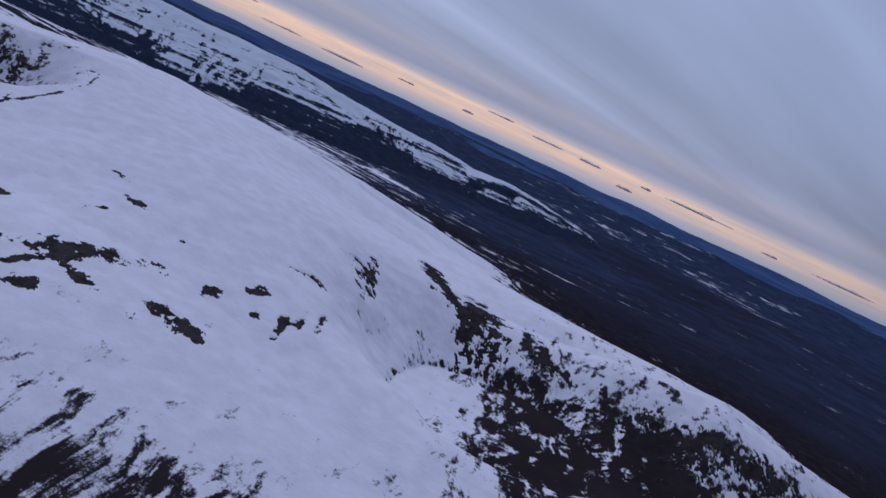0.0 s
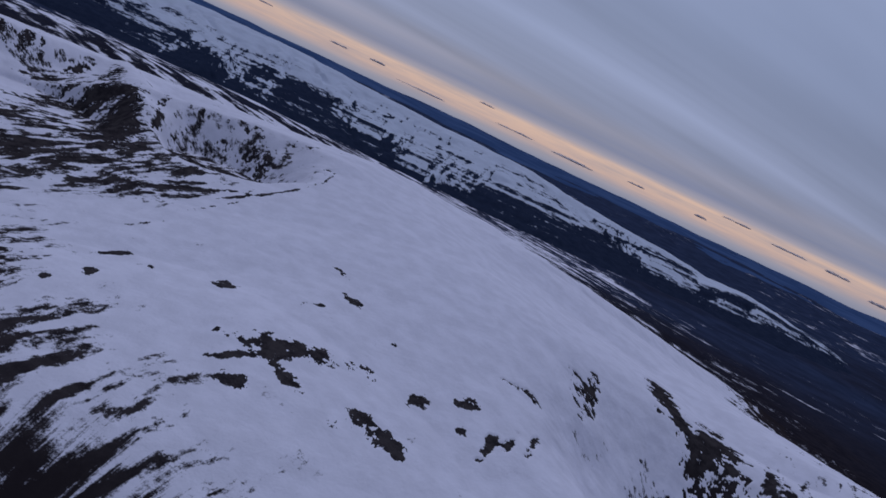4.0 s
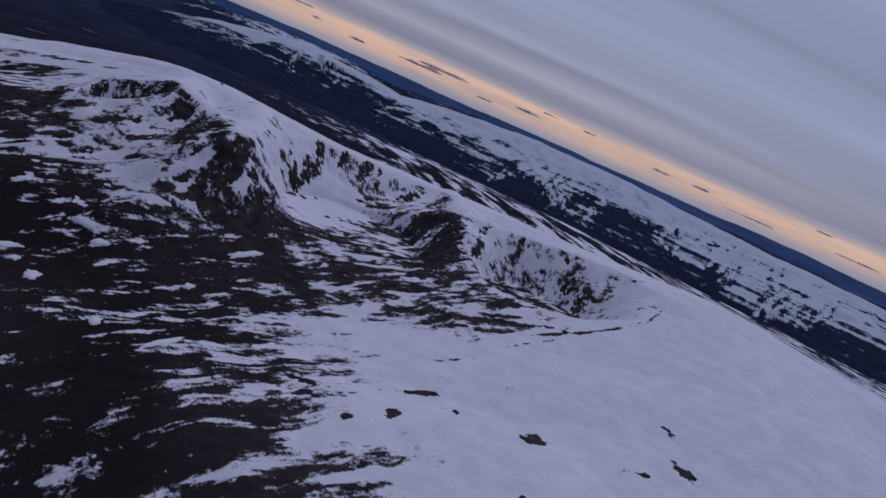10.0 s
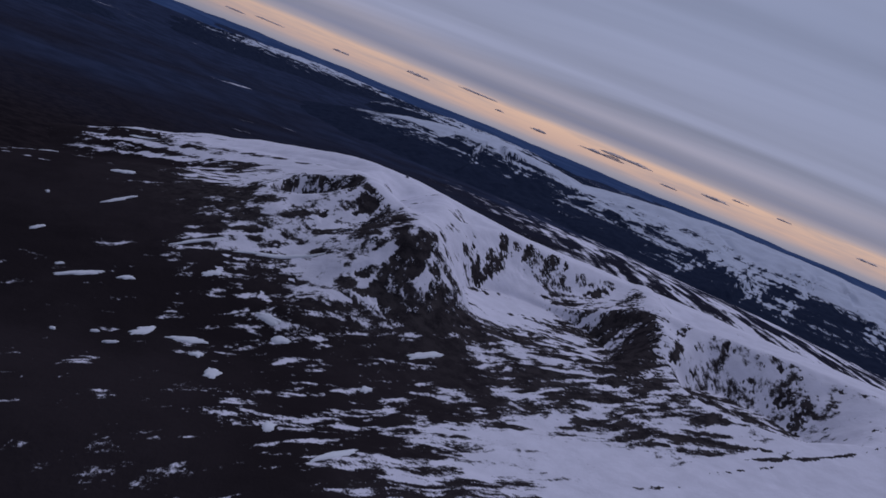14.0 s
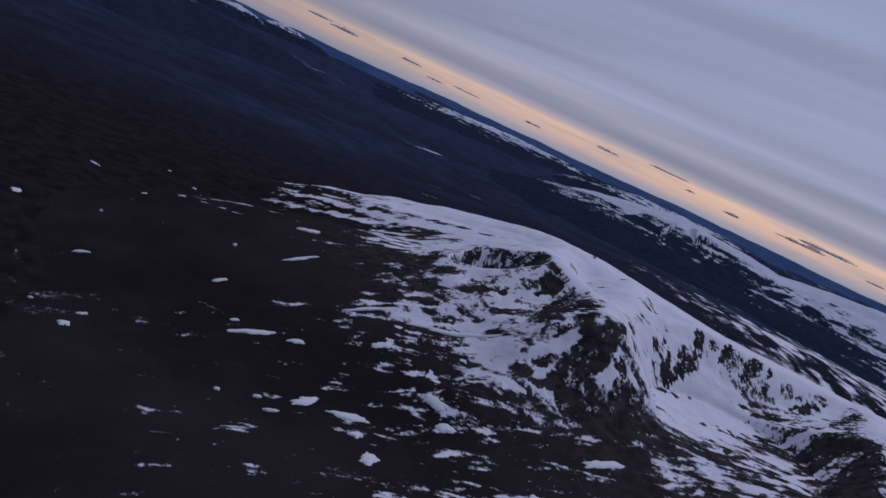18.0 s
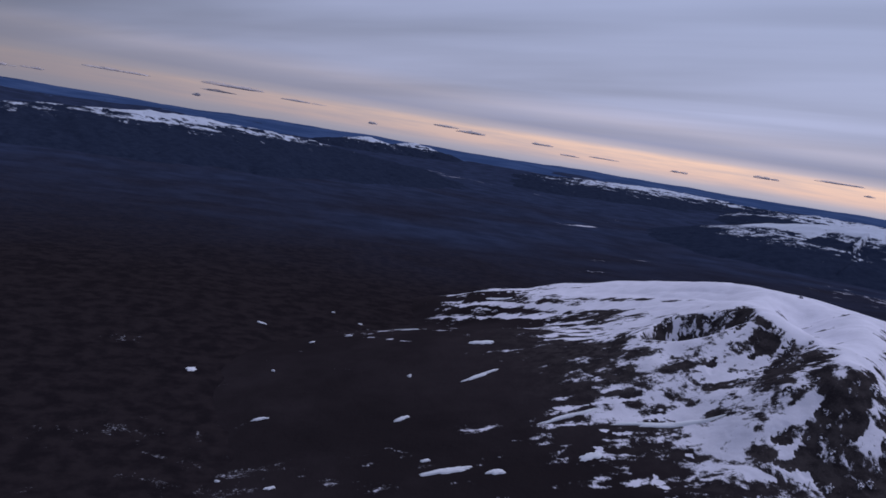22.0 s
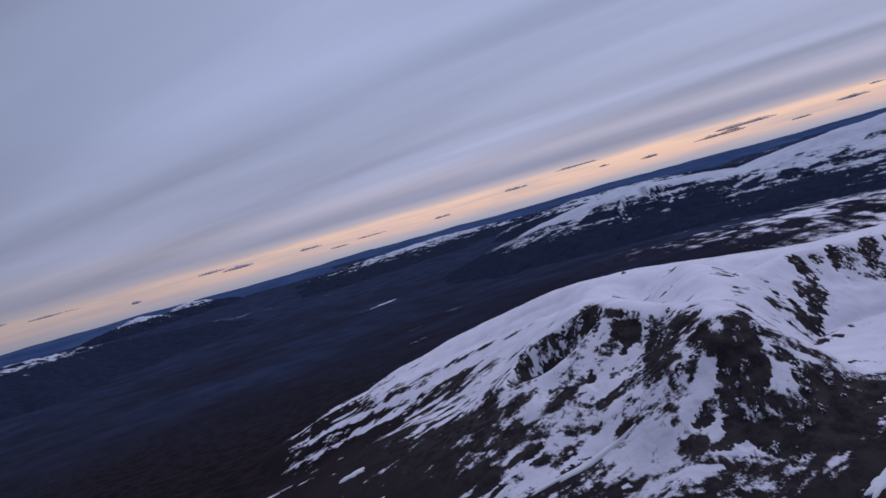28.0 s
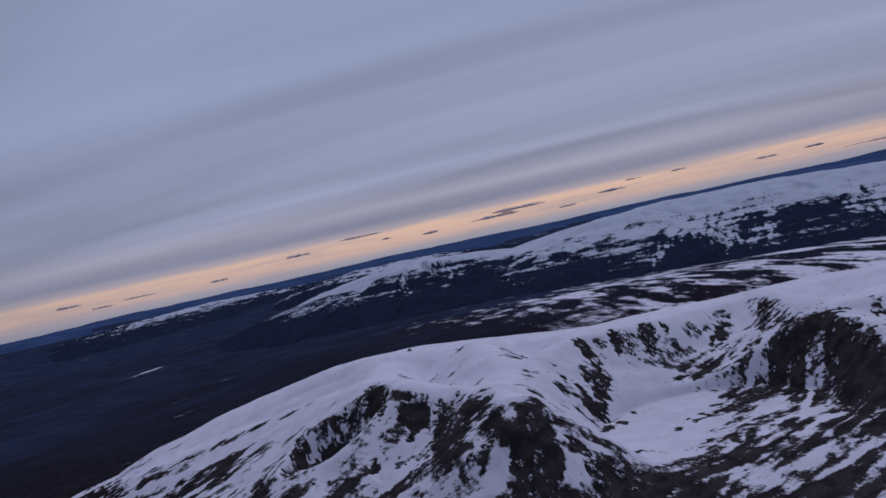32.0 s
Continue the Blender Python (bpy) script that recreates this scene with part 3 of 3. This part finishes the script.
    for places in (WEST_CRAGS, SPUR_CRAGS, CORRIE_CRAGS, WALL_RIBS, EAST_SPUR_CRAGS, SIDE_CRAGS, CLIFF_CRAGS, RIDGE_CRAGS):
        rock = np.maximum(rock, marks(x, y, places))
    rim = np.clip(rock, 0, 1.1)
    torn = 0.75 * ribs + 0.55 * blot + 0.5 * fine
    rock = step(0.36, 0.52, 0.66 * rim + step(0.02, 0.3, rim) * torn)
    snow = snow + (0.02 + 0.35 * fine - snow) * rock
    stones = np.clip(marks(x, y, SLOPE_STONES) + marks(x, y, LONE_STONES) + marks(x, y, MORAINE), 0, 1.1)
    stones = step(0.36, 0.52, 0.80 * stones + step(0.02, 0.3, stones) * (0.85 * blot + 0.6 * fine))
    snow = snow + (0.14 + 0.4 * fine - snow) * stones
    drift = np.clip(marks(x, y, SNOW_FIELDS) + marks(x, y, CORRIE_FLOORS), 0, 1)
    drift = step(0.36, 0.52, 0.75 * drift + step(0.02, 0.3, drift) * (0.5 * blot + 0.35 * layers + 0.2 * fine))
    snow = snow + (1.1 + 0.2 * blot - snow) * drift
    snow = moor_snow(x, y, h - low) + (snow - moor_snow(x, y, h - low)) * step(0.1, 2.2, h - low)
    z = h + 0.04 * rough * ribs - 0.08 * rock + (0.04 + 0.04 * rough) * fbm(x / 1.5, y / 1.5, 4, 52)
    heath = step(-12.5, -15.5, h + 0.8 * blot)
    cover, dark = np.zeros(full.shape), np.zeros(full.shape)
    full[keep], cover[keep], dark[keep] = z, snow, heath
    return full, cover, dark, keep


def hill_shape(nodes, left, right, top, seed, white, turns, reach):
    base = min(n[2] for n in nodes)
    peak = max(n[2] for n in nodes)

    def shape(x, y):
        wx, wy = x + 7 * fbm(x / 25, y / 25, 4, seed), y + 7 * fbm(x / 25, y / 25, 4, seed + 1)
        h, run, off = ridge(wx, wy, nodes, left, right, top)
        low = lowland(x, y)
        gully = step(0.11, 0.0, np.abs(fbm(x / 17, y / 17, 5, seed + 5, 0.55)))
        h = h + 1.9 * fbm(x / 16, y / 16, 6, seed + 2, 0.58) - 0.5 * gully
        rib = fbm(run * 0.3, off * 0.06, 5, seed + 3, 0.6)
        line = 0.66 * base + 0.34 * peak
        snow = white + 0.19 * (h - line) + 0.5 * rib + 0.8 * fbm(x / 5, y / 5, 6, seed + 4, 0.76) + 0.7 * fbm(run / 14, h * 1.6, 5, seed + 12, 0.7) - 0.5 * gully - 0.4 * step(3.5, -1, h - low)
        # the flanks run out under the plain before the sheet ends
        a, d = np.degrees(np.arctan2(-(x + 12), y - 8)), np.hypot(x + 12, y - 8)
        inner = step(0, 0.22, (a - turns[0]) / (turns[1] - turns[0])) * step(0, 0.22, (turns[1] - a) / (turns[1] - turns[0])) * step(0, 0.3, (d - reach[0]) / (reach[1] - reach[0]))
        h = h - 9 * (1 - inner)
        return h, snow, None, h > low - 0.8
    return shape


FELL_DRIFTS = [(-72, 243, 36, 20, 165, 0.30), (-110, 262, 18, 9, 160, 0.2)]
FELL_CLIFFS = [(-132, 233, 4.5, 7, 20, 1), (-147, 231, 4, 2.5, 160, 0.8), (-152, 206, 8, 4, 150, 0.8), (-166, 214, 5, 2.5, 150, 0.6), (-62, 248, 9, 4, 20, 0.7), (-178, 190, 9, 4, 145, 0.7), (-91, 262, 5, 2.5, 10, 0.7), (-118, 262, 4, 2, 20, 0.8)]


def fell_shape(nodes, left, right, top, seed, white, turns, reach):
    """A high fell: a smooth white back, a flank cut into spurs and corries, dark woods at the foot."""
    def shape(x, y):
        wx, wy = x + 3 * fbm(x / 22, y / 22, 4, seed), y + 3 * fbm(x / 22, y / 22, 4, seed + 1)
        h, run, off = ridge(wx, wy, nodes, left, right, top)
        low = lowland(x, y)
        flank = step(2, 16, -off)
        spurs = np.abs(fbm(run / 15 + 0.35 * fbm(x / 9, y / 9, 3, seed + 7), off / 70, 3, seed + 6, 0.5))
        h = h + flank * (3.4 * spurs - 0.9) + 0.7 * fbm(x / 14, y / 14, 6, seed + 2, 0.6)
        rib = fbm(run * 0.8 + 0.5 * fbm(x / 6, y / 6, 3, seed + 10), off * 0.09, 5, seed + 3, 0.7)
        patch = fbm(x / 3.2, y / 3.2, 6, seed + 4, 0.74)
        cliff = np.clip(marks(x, y, FELL_CLIFFS), 0, 1)
        bands = fbm(run / 16, h * 1.3 + off / 40, 5, seed + 9, 0.68)
        mixed = 0.95 * rib + 0.5 * patch + 0.8 * bands
        snow = white + 0.085 * (h + 16.8) + (0.18 + 0.82 * step(-6.5, -11, h)) * mixed * (0.35 + 0.65 * flank) + 0.40 * (1 - flank) - cliff * (0.75 + 0.4 * rib) + marks(x, y, FELL_DRIFTS)
        snow = snow - 0.35 * step(4.5, 1.0, h - low) * flank
        a, d = np.degrees(np.arctan2(-(x + 12), y - 8)), np.hypot(x + 12, y - 8)
        inner = step(0, 0.22, (a - turns[0]) / (turns[1] - turns[0])) * step(0, 0.22, (turns[1] - a) / (turns[1] - turns[0])) * step(0, 0.3, (d - reach[0]) / (reach[1] - reach[0]))
        h = h - 9 * (1 - inner)
        return h, snow, None, h > low - 0.8
    return shape


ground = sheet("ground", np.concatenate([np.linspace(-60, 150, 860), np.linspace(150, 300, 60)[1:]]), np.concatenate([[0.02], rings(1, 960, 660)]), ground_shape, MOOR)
tagged(ground, "dark brown winter moor and forest plain with scattered snow patches, far part painted haze blue", "ground", kind="structure")

mountain = sheet("mountain", np.linspace(-78, 112, 1700), np.concatenate([rings(5, 17, 16)[:-1], rings(17, 30, 150)[:-1], rings(30, 85, 470), rings(85, 135, 80)[1:]]), massif_shape, ROCKY)
tagged(mountain, "broad snow-covered mountain massif with dark rocky corries and ribs", "mountain")

HILLS = [
    ("long snow-covered fell with dark cliffs and wooded flanks beyond the valley", [(33, 303, -24), (21, 304, -19.5), (10, 306, -16.4), (-5, 308, -17.6), (-25, 308, -14.7), (-56, 304, -12.6), (-82, 298, -9.7), (-108, 292, -9.3), (-136, 285, -8.3),
     (-162, 273, -7.0), (-192, 257, -6.3), (-206, 243, -7.8), (-222, 226, -11.5)], 0.12, 0.215, 7, 0.46),
    ("rounded white fell with dark wooded flanks beyond the valley", [(-226, 218, -12.5), (-243, 206, -9.6), (-258, 195, -8.3), (-266, 186, -9.8), (-276, 174, -14.5), (-284, 162, -19)], 0.16, 0.26, 5, 0.12),
    ("flat white fell on the far side of the forest plain", [(-350, 300, -16), (-436, 323, -13.6), (-500, 372, -14.0)], 0.09, 0.055, 14, 0.46),
    ("low patchy white hills on the far horizon", [(-330, -95, -18), (-385, -70, -12.6), (-415, -45, -11.4), (-440, 0, -14.3), (-430, 40, -18)], 0.12, 0.10, 8, 0.12),
    ("pair of small white peaks on the far horizon", [(-665, 34, -17), (-678, 50, -11.6), (-684, 62, -16.5), (-692, 78, -16), (-700, 92, -11.4), (-704, 108, -17)], 0.22, 0.22, 3, 0.5),
    ("long low snow-streaked ridge on the far horizon", [(-520, 180, -19.5), (-600, 230, -16.5), (-640, 290, -16), (-600, 340, -18)], 0.06, 0.06, 14, 0.4),
]
for k, (label, nodes, left, right, top, white) in enumerate(HILLS):
    az = [math.degrees(math.atan2(-(n[0] + 12), n[1] - 8)) for n in nodes]
    rr = [math.hypot(n[0] + 12, n[1] - 8) for n in nodes]
    spread = math.degrees((130 if k < 2 else 90) / min(rr))
    fine = 950 if k < 1 else 560 if k < 2 else 320
    turns, reach = (min(az) - spread, max(az) + spread), (max(60, min(rr) - 130), min(955, max(rr) + 120))
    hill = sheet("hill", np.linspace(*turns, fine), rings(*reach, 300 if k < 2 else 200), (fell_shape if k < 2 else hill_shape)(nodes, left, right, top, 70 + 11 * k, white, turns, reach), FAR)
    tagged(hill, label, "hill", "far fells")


# ---- the last ridges before the horizon, distance haze painted in as blue ----
HAZE_BLUE = Nodes("haze_blue_ridges")
HAZE_BLUE.link(HAZE_BLUE.mix(HAZE_BLUE.steps(HAZE_BLUE.noise(0.004, 5, 0.6), 0.4, 0.62), (0.042, 0.074, 0.165), (0.064, 0.104, 0.215)), HAZE_BLUE.bsdf.inputs["Base Color"])
HAZE_BLUE.bsdf.inputs["Roughness"].default_value, HAZE_BLUE.bsdf.inputs["Specular IOR Level"].default_value = 1.0, 0.0


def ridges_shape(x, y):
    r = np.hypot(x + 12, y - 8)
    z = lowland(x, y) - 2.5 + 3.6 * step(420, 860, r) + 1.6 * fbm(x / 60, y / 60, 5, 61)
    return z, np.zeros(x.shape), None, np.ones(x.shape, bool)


backdrop = sheet("backdrop", np.linspace(-60, 150, 700), rings(420, 962, 80), ridges_shape, HAZE_BLUE.mat)
tagged(backdrop, "distant ridges along the horizon, painted haze blue", "backdrop", kind="structure")


# ---- bare rock standing out of the snow of the corrie walls ----
STONE = Nodes("bare_rock")
bare = STONE.mix(STONE.steps(STONE.noise(1.5, 5, 0.6), 0.3, 0.7), (0.024, 0.021, 0.025), (0.06, 0.052, 0.056))
STONE.link(STONE.mix(STONE.steps(STONE.noise(1.6, 6, 0.68), 0.50, 0.60), bare, (0.80, 0.78, 0.87)), STONE.bsdf.inputs["Base Color"])
STONE.bsdf.inputs["Roughness"].default_value, STONE.bsdf.inputs["Specular IOR Level"].default_value = 0.9, 0.0
STONE.bump(STONE.noise(2.5, 5), 0.6, 0.4)


def rock_mesh(seed):
    bm = bmesh.new()
    bmesh.ops.create_icosphere(bm, subdivisions=2, radius=1.0)
    for v in bm.verts:
        p = v.co.copy()
        k = 1 + 0.75 * noise.noise(p * 1.7 + Vector((seed * 3.7, 0, 0))) + 0.35 * noise.noise(p * 4.1 + Vector((0, seed * 2.3, 0)))
        taper = 1 - 0.45 * p.x
        v.co = Vector((p.x * k, p.y * k * taper, p.z * k))
    me = bpy.data.meshes.new("rock")
    bm.to_mesh(me)
    bm.free()
    me.materials.append(STONE.mat)
    return me


ROCKS = [rock_mesh(k) for k in range(8)]
# walls: x0, x1, y0, y1 of the plan, and how many stand there
WALLS = [(-62, -50, 48, 62, 85), (-66, -54, 36, 42, 50), (-54, -45, 35, 41, 60), (-50, -40, 50, 60, 45), (-46, -30, 56, 67, 35), (-8, 24, 44, 66, 50)]
pick = random.Random(21)
for x0, x1, y0, y1, count in WALLS:
    tx = np.array([pick.uniform(x0, x1) for _ in range(count * 7)])
    ty = np.array([pick.uniform(y0, y1) for _ in range(count * 7)])
    hz, hsnow, _, _ = massif_shape(tx, ty)
    gx = (massif(tx + 0.1, ty)[0] - massif(tx - 0.1, ty)[0]) / 0.2
    gy = (massif(tx, ty + 0.1)[0] - massif(tx, ty - 0.1)[0]) / 0.2
    good = [k for k in range(len(tx)) if np.hypot(gx[k], gy[k]) > 0.4 and hsnow[k] < 0.75][:count]
    for k in good:
        ob = new("rock", ROCKS[pick.randrange(8)])
        ob.parent = mountain
        size = pick.uniform(0.06, 0.15)
        down = Vector((-gx[k], -gy[k], -(gx[k] ** 2 + gy[k] ** 2))).normalized()
        up_way = Vector((-gx[k], -gy[k], 1)).normalized()
        side = up_way.cross(down).normalized()
        turn = Matrix((down, side, up_way)).transposed().to_4x4()
        ob.matrix_basis = Matrix.Translation((tx[k] * K, ty[k] * K, (hz[k] + Z0) * K)) @ turn @ Matrix.Diagonal((size * pick.uniform(1.2, 2.6) * K, size * K, size * 0.5 * K, 1))


# ---- the cairn on the summit ----
def cairn(x, y):
    base = new("cairn")
    base.location = (x * K, y * K, (float(massif(np.array([x]), np.array([y]))[0][0]) + Z0) * K)
    heap = random.Random(8)
    for level, (count, out) in enumerate(((9, 0.75), (7, 0.48), (4, 0.24), (1, 0.0))):
        for k in range(count):
            a = 2 * math.pi * k / count + heap.uniform(-0.25, 0.25)
            stone = new("stone", ROCKS[heap.randrange(8)])
            stone.parent = base
            size = heap.uniform(0.20, 0.30)
            stone.matrix_basis = Matrix.Translation((out * math.cos(a), out * math.sin(a), 0.08 + 0.26 * level)) @ pose(0, 0, 0, heap.uniform(-20, 20), heap.uniform(-20, 20), heap.uniform(0, 360)) @ Matrix.Diagonal((size * 1.3, size, size * 0.75, 1))
    return tagged(base, "small heap of snow-dusted grey stones on the mountain top", "cairn")


cairn(-72.2, 50.1)


# ---- snow patches lying on the moor ----
def plain_height(x, y):
    return np.maximum(lowland(x, y), massif(x, y)[0])


SNOW = Nodes("old_snow")
SNOW.link(SNOW.mix(SNOW.noise(0.6, 5), (0.70, 0.70, 0.76), (0.84, 0.84, 0.90)), SNOW.bsdf.inputs["Base Color"])
SNOW.bsdf.inputs["Roughness"].default_value, SNOW.bsdf.inputs["Specular IOR Level"].default_value = 0.8, 0.0
SNOW.bump(SNOW.noise(1.2, 4), 0.3, 0.3)


def snow_patch(x, y, long, wide, turn, seed):
    """A drift with a ragged outline, a crown and a rim that lies on the ground."""
    bm = bmesh.new()
    n, levels = 40, (1.0, 0.82, 0.5, 0.0)
    c, s = math.cos(math.radians(turn)), math.sin(math.radians(turn))
    a = np.linspace(0, 2 * math.pi, n, endpoint=False)
    rag = 1 + 0.65 * fbm(2.2 * np.cos(a) + seed * 7.7, 2.2 * np.sin(a) + seed * 3.1, 4, 90, 0.62)
    dx = np.concatenate([long * np.cos(a) * rag * v for v in levels])
    dy = np.concatenate([wide * np.sin(a) * rag * v for v in levels])
    lift = np.repeat([-0.05, 0.05, 0.07, 0.09], n)
    px, py = x + dx * c - dy * s, y + dx * s + dy * c
    ground_z = plain_height(px, py)
    middle = float(ground_z[-1])
    verts = [bm.verts.new(((px[k] - x) * K, (py[k] - y) * K, (ground_z[k] - middle + lift[k]) * K)) for k in range(3 * n + 1)]
    loops = [verts[:n], verts[n:2 * n], verts[2 * n:3 * n], verts[3 * n:]]
    for outer, inner in zip(loops, loops[1:]):
        for k in range(n):
            if len(inner) == n:
                bm.faces.new((outer[k], outer[(k + 1) % n], inner[(k + 1) % n], inner[k]))
            else:
                bm.faces.new((outer[k], outer[(k + 1) % n], inner[0]))
    for f in bm.faces:
        f.smooth = True
    me = bpy.data.meshes.new("snow_patch")
    bm.to_mesh(me)
    bm.free()
    me.materials.append(SNOW.mat)
    ob = new("snow_patch", me)
    ob.location = (x * K, y * K, (middle + Z0) * K)
    return tagged(ob, "ragged patch of old snow lying on the dark moor", "snow patch", "snow patches on the moor")


PATCHES = [(-45.8, 22.8, 0.74, 0.33, 124), (-40.5, 24.7, 0.62, 0.38, 150), (-52.5, 20.8, 1.18, 0.26, 85), (-63.3, 24.2, 1.2, 0.2, 110), (-51.4, 27.4, 0.54, 0.34, 89), (-45.5, 29, 0.87, 0.28, 21), (-42.8, 24.7, 0.34, 0.31, 14), (-44.6, 24.8, 1.12, 0.33, 70), (-43.4, 28.9, 0.56, 0.32, 58), (-55.3, 27.5, 1.92, 0.16, 99), (-52.8, 31.6, 2.68, 0.25, 65), (-38.1, 31.4, 0.4, 0.28, 123), (-34.7, 25.3, 0.71, 0.25, 154), (-31.6, 26.7, 1.25, 0.24, 109), (-41.2, 36.1, 1.31, 0.3, 96)]
FAR_PATCHES = [(-51.6, 22.9, 0.5, 0.25, 80), (-85, 22.5, 2, 0.35, 60), (-80.8, 22, 0.8, 0.35, 60), (-72.4, 6.1, 0.5, 0.35, 0), (-52.1, 11.8, 0.4, 0.3, 40), (-53.5, 12.5, 0.3, 0.15, 100), (-95.7, 32.7, 1.6, 0.4, 40), (-101, 32.6, 1.4, 0.5, 60), (-69.6, 25.5, 0.9, 0.35, 60)]
for k, row in enumerate(PATCHES + FAR_PATCHES):
    snow_patch(*row, k + 1)
draw = random.Random(5)
for k in range(16):
    bx = draw.uniform(-100, -40)
    by = 20.0 + 0.05 * (bx + 70) - 14 * draw.random() ** 1.5
    size = draw.uniform(0.07, 0.2)
    snow_patch(bx, by, size * draw.uniform(1.2, 3.0), size, draw.uniform(20, 110), 40 + k)

# ---- small clouds in the clear strip ----
CLOUD = Nodes("cloud")
CLOUD.link(CLOUD.mix(CLOUD.noise(0.02, 4), (0.80, 0.70, 0.70), (0.92, 0.84, 0.82)), CLOUD.bsdf.inputs["Base Color"])
CLOUD.bsdf.inputs["Alpha"].default_value = 0.5
CLOUD.bsdf.inputs["Roughness"].default_value, CLOUD.bsdf.inputs["Specular IOR Level"].default_value = 1.0, 0.0


def cloud(azimuth, up_degrees, long, tall, seed):
    """A flat-based cloud far out over the horizon; sizes in degrees as seen from the middle of the flight."""
    r = 930.0
    w, t = math.radians(long) * r * K / 2, math.radians(tall) * r * K / 2
    bm = bmesh.new()
    heap = random.Random(int(seed * 10) + 500)
    for part_of in range(5):
        lump = bmesh.ops.create_icosphere(bm, subdivisions=3, radius=1.0)["verts"]
        shift, wide, high = heap.uniform(-0.75, 0.75) * w, heap.uniform(0.25, 0.6) * w, heap.uniform(0.35, 1.0) * t
        for v in lump:
            p = v.co.copy()
            puff = 1 + 0.5 * noise.fractal(Vector((p.x * 2.2 + seed * 5.1, p.y * 1.5, p.z * 1.2 + part_of)), 0.6, 2.1, 4)
            v.co = Vector((shift + p.x * wide * puff, p.y * w * 0.2, (p.z if p.z > 0 else 0.3 * p.z) * high * puff))
    for f in bm.faces:
        f.smooth = True
    me = bpy.data.meshes.new("cloud")
    bm.to_mesh(me)
    bm.free()
    me.materials.append(CLOUD.mat)
    a = math.radians(azimuth)
    ob = new("cloud", me)
    ob.location = ((-12 - math.sin(a) * r) * K, (8 + math.cos(a) * r) * K, (math.tan(math.radians(up_degrees)) * r - 0.7 + Z0) * K)
    ob.rotation_euler = (0, 0, a)
    return tagged(ob, "small flat grey-mauve cloud in the clear strip above the horizon", "cloud", "clouds over the horizon")


spots = random.Random(11)
at = -30.0
while at < 125:
    cloud(at, spots.uniform(-0.1, 0.95), spots.uniform(0.8, 1.3) * spots.choice((1, 1.6, 2.4, 3.6)), spots.uniform(0.16, 0.30), at)
    at += spots.uniform(1.2, 5.5)
